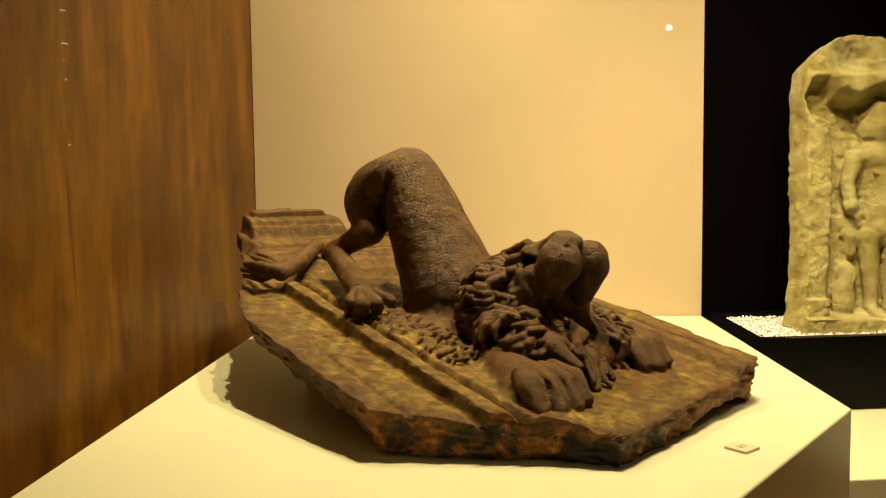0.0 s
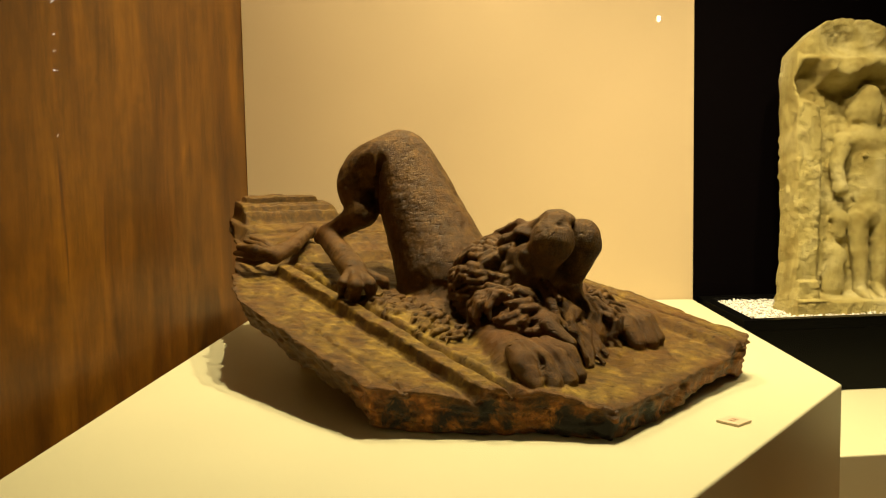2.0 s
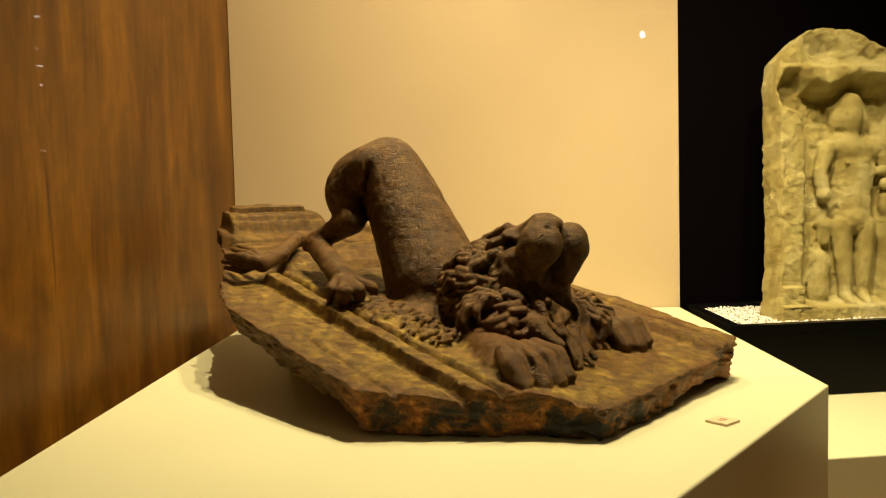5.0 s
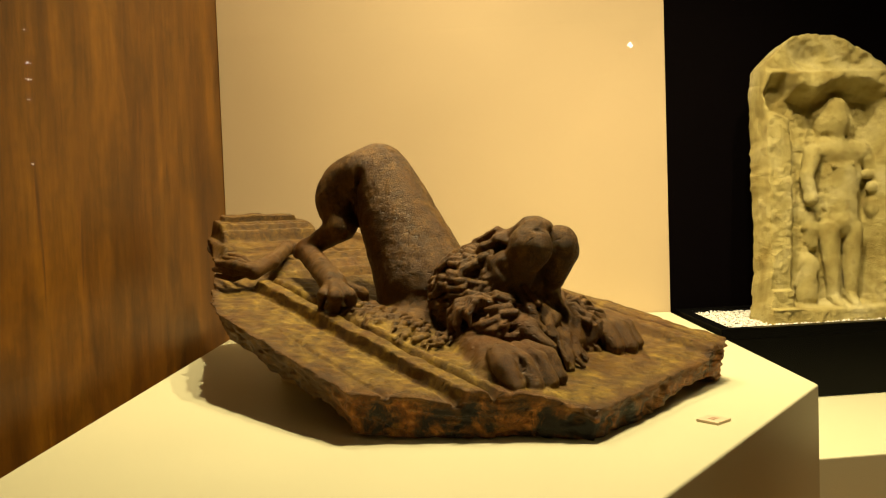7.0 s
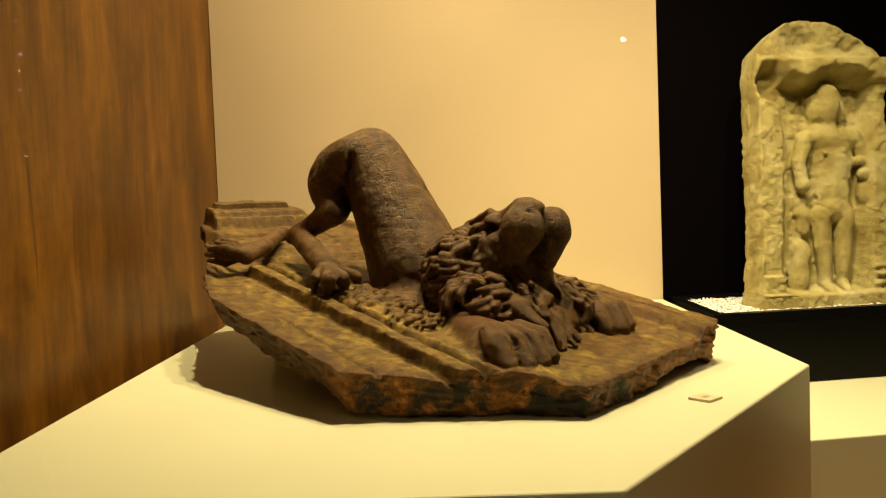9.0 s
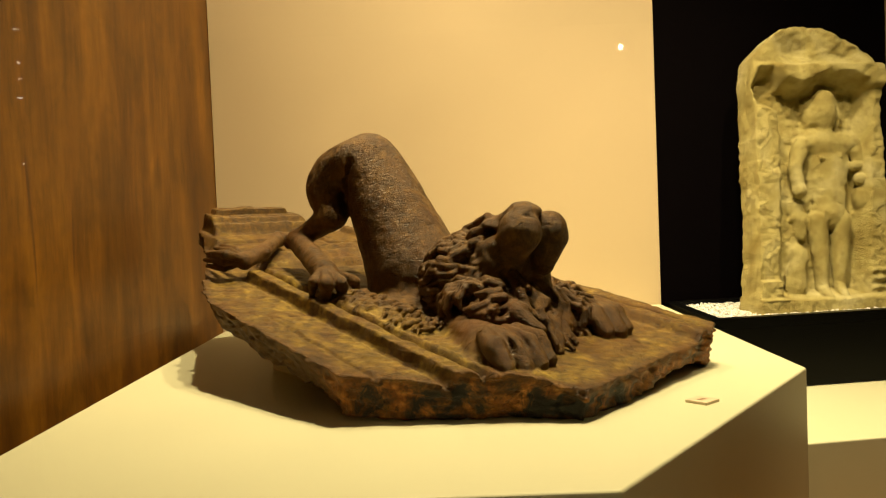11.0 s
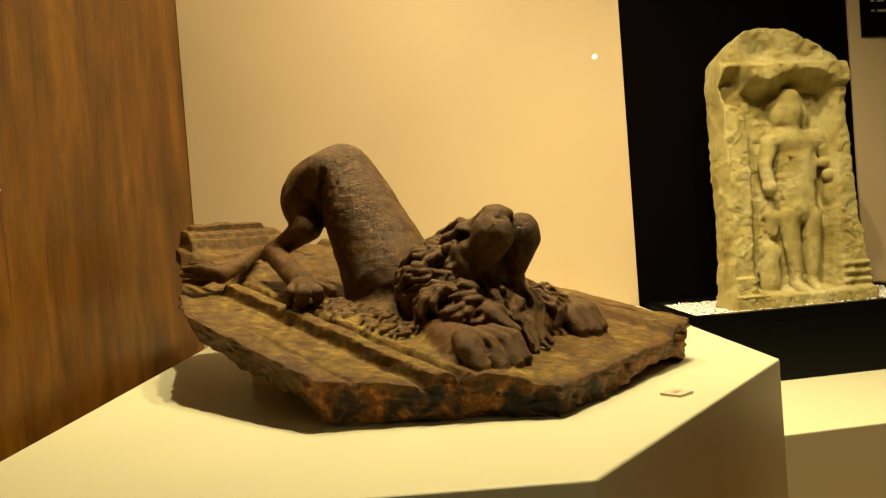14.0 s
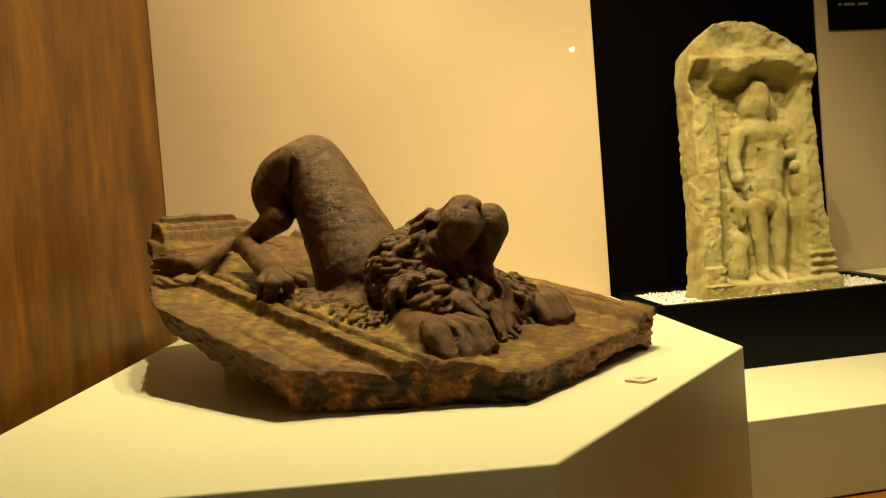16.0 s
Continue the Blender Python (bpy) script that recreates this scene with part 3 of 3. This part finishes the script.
    for p, q, e in (((0.097, 0.108, 0.143), (0.077, 0.104, 0.147), (0.056, 0.100, 0.135)), ((0.084, 0.112, 0.135), (0.056, 0.108, 0.136), (0.034, 0.102, 0.124)),
                    ((0.087, 0.088, 0.132), (0.077, 0.080, 0.126), (0.063, 0.078, 0.112)), ((0.092, 0.082, 0.118), (0.083, 0.074, 0.111), (0.077, 0.072, 0.097))):
        c.limb(p, q, 0.0065, 0.0070, 0.002)
        c.limb(q, e, 0.0070, 0.0045, 0.002)
    # whisker pits on the near pad
    for p in ((0.131, 0.088, 0.155), (0.148, 0.082, 0.140), (0.131, 0.084, 0.128), (0.156, 0.084, 0.156), (0.178, 0.081, 0.154), (0.167, 0.090, 0.165)):
        c.lump(p, (0.0050, 0.0065, 0.0036), 0.001, carve=True)
    # fur that lies on the slab round the flank
    for k in range(80):
        u, w = rs.random(), rs.random()
        st = Vector((-0.090 + 0.215 * u, 0.024 - 0.062 * w, 0.0125 - 0.005 * w))
        en = st + Vector((rs.uniform(-0.004, 0.014), -0.016 - 0.012 * rs.random(), -0.005))
        bend = st.lerp(en, 0.55) + Vector((rs.uniform(-0.007, 0.007), 0, 0.004))
        r = rs.uniform(0.0028, 0.0042)
        c.limb(st, bend, r, r, 0.002)
        c.limb(bend, en, r, r * 0.5, 0.002)
    c.roughen(0.034, 0.0012, 21)
    c.roughen(0.012, 0.0007, 22)
    c.roughen(0.0080, 0.0007, 23)
    me, verts = c.mesh("lion_relief")
    x, y, z = verts.T
    top = slab_height(x, y)
    inner = polygon_distance(x, y, SLAB)
    up = np.clip(1 - np.abs(z - top) / 0.012, 0, 1) * ease(-inner, 0.003, 0.02)
    dust = up * (0.45 + 0.55 * ease(x, -0.42, -0.24)) * (0.48 + 0.52 * np.exp(-(((y + 0.03) / 0.09) ** 2)))
    frac = ease(x, 0.08, 0.16) * (1 - np.clip((z - top + 0.012) / 0.012, 0, 1))
    for name, data in (("dust", dust), ("fracture", frac)):
        at = me.attributes.new(name, "FLOAT", "POINT")
        at.data.foreach_set("value", data.astype(np.float32))
    me.materials.append(MAT_LION)
    ob = new("lion_relief", me)
    ob.matrix_world = LION_AT
    return tagged(ob, "weathered brown stone lion crouching on a broken moulded slab", "sculpture")


lion_relief()
prop = finish("support_block", block(-0.055, 0.055, -0.045, 0.045, 0.0, 0.056, 0.002), MAT_PLINTH)
prop.matrix_world = pose(-0.030, 1.28, TOP, 0, 0, -50)
tagged(prop, "small cream block that props up the stone slab", "support")


def number_tag(m):
    ob = new("number_tag")
    part("card", block(-0.0145, 0.0145, -0.0145, 0.0145, 0.0, 0.0035, 0.0006), MAT_TAG, ob)
    bm = bmesh.new()
    for x in (-0.004, 0.003):
        block(x - 0.002, x + 0.002, -0.004, 0.004, 0.0037, 0.0040, 0, bm)
    part("number", bm, MAT_INK, ob, "faded number in grey ink")
    ob.matrix_world = m
    return tagged(ob, "small cream number card lying on the plinth", "label")


number_tag(pose(0.492, 0.968, TOP, 0, 0, 42))

# ---- the black tray, gravel and the stele ----


def tray():
    ob = new("display_tray")
    outer = [bay(-0.040, 0.368), bay(0.600, 0.368), bay(0.676, 0.012), bay(0.014, 0.012)]
    inner = [bay(-0.012, 0.345), bay(0.580, 0.345), bay(0.645, 0.045), bay(0.034, 0.045)]
    part("box", prism(outer, LOW + 0.002, TOP - 0.02), MAT_BLACK, ob)
    bm = bmesh.new()
    lo = [[bm.verts.new((x, y, z)) for x, y in ring] for ring in (outer, inner) for z in (TOP - 0.0195, TOP + 0.002)]
    for i in range(4):
        j = (i + 1) % 4
        bm.faces.new((lo[0][i], lo[0][j], lo[1][j], lo[1][i]))
        bm.faces.new((lo[1][i], lo[1][j], lo[3][j], lo[3][i]))
        bm.faces.new((lo[3][i], lo[3][j], lo[2][j], lo[2][i]))
        bm.faces.new((lo[2][i], lo[2][j], lo[0][j], lo[0][i]))
    part("rim", bm, MAT_BLACK, ob)
    return tagged(ob, "black lacquered display tray filled with white gravel", "tray")


tray()


def gravel():
    rs = random.Random(4)
    shapes = []
    for k in range(6):
        bm = bmesh.new()
        bmesh.ops.create_icosphere(bm, subdivisions=1, radius=1)
        shapes.append(([v.co * rs.uniform(0.75, 1.2) for v in bm.verts], [[v.index for v in f.verts] for f in bm.faces]))
        bm.free()
    verts, faces = [], []
    for i in range(11000):
        s, d = rs.uniform(-0.012, 0.640), rs.uniform(0.048, 0.342)
        if s < 0.038 - (d - 0.045) * 0.153 or s > 0.641 - (d - 0.045) * 0.217 or (0.21 < s < 0.46 and 0.16 < d < 0.235):
            continue
        x, y = bay(s, d)
        r = rs.uniform(0.0020, 0.0036)
        turn = Euler((rs.uniform(0, 6), rs.uniform(0, 6), rs.uniform(0, 6))).to_matrix()
        at = Vector((x, y, TOP - 0.016 + rs.uniform(0.0, 0.012)))
        co, fs = rs.choice(shapes)
        o = len(verts)
        verts += [at + turn @ (v * r) for v in co]
        faces += [[o + q for q in f] for f in fs]
    me = bpy.data.meshes.new("gravel")
    me.from_pydata(verts, [], faces)
    me.materials.append(MAT_GRAVEL)
    return tagged(new("gravel", me), "white marble gravel in the black tray", "gravel", kind="stuff")


gravel()

# the stele's own axes: s across, d out of its face, w up
LEAN = radians(9)
SU = BU
SW = Vector((-math.sin(BAY) * math.sin(LEAN), math.cos(BAY) * math.sin(LEAN), math.cos(LEAN)))
SN = SU.cross(SW)
STELE_AT = Matrix.Translation((0.873, 1.792, 0.996)) @ Matrix((SU, SN, SW)).transposed().to_4x4()
STELE = [(-0.021, -0.013), (0.328, -0.006), (0.332, 0.017), (0.331, 0.046), (0.332, 0.138), (0.328, 0.299), (0.341, 0.435), (0.352, 0.504), (0.357, 0.537),
         (0.343, 0.577), (0.307, 0.608), (0.260, 0.632), (0.220, 0.655), (0.163, 0.662), (0.117, 0.646), (0.079, 0.620), (0.048, 0.589), (0.039, 0.546), (0.027, 0.398),
         (0.012, 0.189), (-0.001, 0.061)]


def stele():
    c = Carving((-0.05, -0.16, -0.03), (0.42, 0.05, 0.68), 0.0030)
    s, d, w = c.axes[0][:, None], c.axes[1], c.axes[2][None, :]
    ss, ww = np.broadcast_arrays(s, w)
    edge = polygon_distance(ss, ww, STELE) + 0.0022 * wobble(ss, ww, 0.04, 31) + 0.0010 * wobble(ss, ww, 0.013, 32)
    niche = [(0.043, 0.027), (0.061, 0.185), (0.085, 0.381), (0.084, 0.455), (0.040, 0.471), (0.029, 0.519), (0.058, 0.561), (0.092, 0.562), (0.113, 0.529), (0.146, 0.516),
             (0.208, 0.541), (0.273, 0.538), (0.314, 0.522), (0.326, 0.491), (0.292, 0.301), (0.275, 0.143), (0.259, 0.024)]
    deep = ease(-polygon_distance(ss, ww, niche), -0.006, 0.024) * 0.046
    worn = ease(ww, 0.05, 0.25)
    face = -deep + 0.004 * wobble(ss, ww, 0.05, 33) + 0.0030 * wobble(ss, ww, 0.018, 34) * worn + 0.0018 * wobble(ss, ww, 0.008, 36)
    # foot ledge, pilaster bases
    face = face + 0.022 * (1 - ease(ww, 0.022, 0.030))
    face = face + 0.014 * ease(ww, 0.022, 0.026) * (1 - ease(ww, 0.066, 0.072)) * (1 - ease(ss, 0.060, 0.066))
    face = face + (0.003 + 0.0035 * np.sin(ww * 330)) * ease(ww, 0.024, 0.03) * (1 - ease(ww, 0.085, 0.092)) * ease(ss, 0.262, 0.27)
    # lintel and the broken gable above it
    lintel = ease(ww, 0.500, 0.512) * (1 - ease(ww, 0.556, 0.566)) * ease(ss, 0.085, 0.11)
    face = face + 0.016 * lintel - 0.010 * ease(ww, 0.560, 0.575)
    face = face - 0.024 * np.exp(-((ss - 0.155) ** 2 / 0.0016 + (ww - 0.600) ** 2 / 0.0007)) - 0.014 * np.exp(-((ss - 0.265) ** 2 / 0.0012 + (ww - 0.585) ** 2 / 0.0003))
    for i, y in enumerate(d):
        rag = 0.0018 * wobble(ss + y, ww - y, 0.03, 35)
        c.d[:, i, :] = np.maximum(np.maximum(edge + rag, (y - face) * 0.8), -0.085 - y)
    # plain standing form in the niche
    c.lump((0.211, -0.026, 0.456), (0.030, 0.028, 0.046), 0.006)
    c.lump((0.214, -0.020, 0.478), (0.024, 0.022, 0.028), 0.006)
    for x in ((0.180, -0.036, 0.448), (0.247, -0.036, 0.444)):
        c.lump(x, (0.013, 0.014, 0.032), 0.012)
    c.limb((0.211, -0.034, 0.411), (0.210, -0.036, 0.384), 0.020, 0.024, 0.008)
    c.limb((0.180, -0.038, 0.384), (0.270, -0.038, 0.381), 0.026, 0.026, 0.012)
    c.lump((0.217, -0.036, 0.336), (0.050, 0.026, 0.056), 0.012)
    c.lump((0.208, -0.036, 0.268), (0.044, 0.025, 0.056), 0.012)
    c.lump((0.202, -0.036, 0.214), (0.045, 0.026, 0.034), 0.010)
    for x in ((0.186, -0.012, 0.344), (0.233, -0.012, 0.349)):
        c.lump(x, (0.006, 0.005, 0.006), 0.003)
    arm = ((0.153, -0.034, 0.379), (0.128, -0.030, 0.325), (0.129, -0.022, 0.272))
    c.limb(arm[0], arm[1], 0.021, 0.016, 0.004)
    c.limb(arm[1], arm[2], 0.016, 0.014, 0.004)
    c.lump(arm[2], (0.017, 0.014, 0.016), 0.004)
    arm = ((0.278, -0.034, 0.377), (0.298, -0.030, 0.322), (0.278, -0.020, 0.294))
    c.limb(arm[0], arm[1], 0.019, 0.016, 0.004)
    c.limb((0.269, -0.024, 0.325), (0.301, -0.024, 0.329), 0.010, 0.010, 0.002)
    c.lump(arm[2], (0.014, 0.014, 0.014), 0.003)
    c.lump((0.282, -0.028, 0.248), (0.019, 0.020, 0.032), 0.003)
    for hip, knee, foot, toe in (((0.171, -0.034, 0.203), (0.170, -0.034, 0.130), (0.167, -0.036, 0.051), (0.159, 0.004, 0.026)), ((0.228, -0.034, 0.199), (0.218, -0.034, 0.126), (0.208, -0.036, 0.051), (0.197, 0.004, 0.028))):
        c.limb(hip, knee, 0.0245, 0.0190, 0.003)
        c.limb(knee, foot, 0.0190, 0.0130, 0.003)
        c.limb(foot, toe, 0.0125, 0.0085, 0.003)
    c.limb_cut((0.181, -0.006, 0.177), (0.170, -0.010, 0.048), 0.0050, 0.006)
    # worn pile of rounded forms beside the leg
    for at, r in (((0.131, -0.040, 0.240), 0.015), ((0.130, -0.038, 0.207), 0.016), ((0.129, -0.040, 0.176), 0.014), ((0.118, -0.036, 0.123), 0.020), ((0.107, -0.034, 0.089), 0.019), ((0.099, -0.032, 0.056), 0.022)):
        c.lump(at, (r * 1.1, r * 0.8, r * 1.25), 0.010)
    c.roughen(0.028, 0.0012, 41)
    c.roughen(0.011, 0.0012, 42)
    c.roughen(0.0065, 0.0009, 43)
    me, verts = c.mesh("stele")
    me.materials.append(MAT_STELE)
    ob = new("stele", me)
    ob.matrix_world = STELE_AT
    return tagged(ob, "pale limestone stele with a standing form in a niche", "sculpture")


stele()

# ---- sign on the beige panel ----


def sign():
    ob = new("wall_sign")
    part("panel", block(0.0, 0.42, -0.004, 0.0, 0.0, 0.30, 0.0008), MAT_BLACK, ob)
    for row, spans in enumerate((((0.0, 0.010), (0.018, 0.050), (0.060, 0.090)), ((0.0, 0.010), (0.018, 0.040), (0.048, 0.085)),
                                 ((0.0, 0.010), (0.018, 0.062), (0.072, 0.104)))):
        bm = bmesh.new()
        for x0, x1 in spans:
            block(0.030 + x0, 0.030 + x1, -0.0048, -0.0042, 0.064 + 0.026 * row, 0.070 + 0.026 * row, 0, bm)
        part("text_line", bm, MAT_LETTER, ob, "row of small pale grey lettering")
    x, y = bay(0.668, 0.0075)
    ob.matrix_world = pose(x, y, 1.643, 0, 0, math.degrees(BAY))
    return tagged(ob, "black sign with small pale lettering on beige panel", "sign")


sign()

# ---- lamps in the gallery, mirrored in the glass ----


def gallery_spot(at):
    ob = new("ceiling_spot")
    bm = bmesh.new()
    bmesh.ops.create_cone(bm, cap_ends=True, segments=24, radius1=0.045, radius2=0.055, depth=0.14)
    part("housing", bm, MAT_METAL, ob)
    bm = bmesh.new()
    bmesh.ops.create_circle(bm, cap_ends=True, segments=24, radius=0.030)
    lens = part("lens", bm, MAT_BULB, ob, "glowing warm lens")
    lens.matrix_basis = pose(0, 0, 0.0745)
    bm = bmesh.new()
    bmesh.ops.create_cone(bm, cap_ends=True, segments=12, radius1=0.012, radius2=0.012, depth=3.5 - at[2])
    stem = part("stem", bm, MAT_METAL, ob)
    ob.matrix_world = look(at, (0.2, 0.6, 1.5)) @ pose(0, 0, 0, 180, 0, 0)
    stem.matrix_basis = ob.matrix_world.inverted() @ pose(at[0], at[1] - 0.05, (3.5 + at[2]) / 2)
    return tagged(ob, "black ceiling spotlight with a glowing warm lens", "spotlight")


gallery_spot((2.257, -9.0, 3.14))


def led_bar(x, y):
    ob = new("light_strip")
    part("bar", block(-0.012, 0.012, -0.02, 0.0, 0.0, 3.5, 0.002), MAT_METAL, ob)
    for z in (1.98, 1.86, 1.80, 1.73, 1.49):
        for k in (-0.004, 0.004):
            bm = bmesh.new()
            bmesh.ops.create_uvsphere(bm, u_segments=8, v_segments=6, radius=0.003)
            lamp = part("lamp", bm, MAT_LED, ob)
            lamp.matrix_basis = pose(k, 0.002, z)
    ob.matrix_world = pose(x, y, 0)
    return tagged(ob, "slim black upright strip with tiny cool lamps", "light strip")


led_bar(-1.37, -2.13)
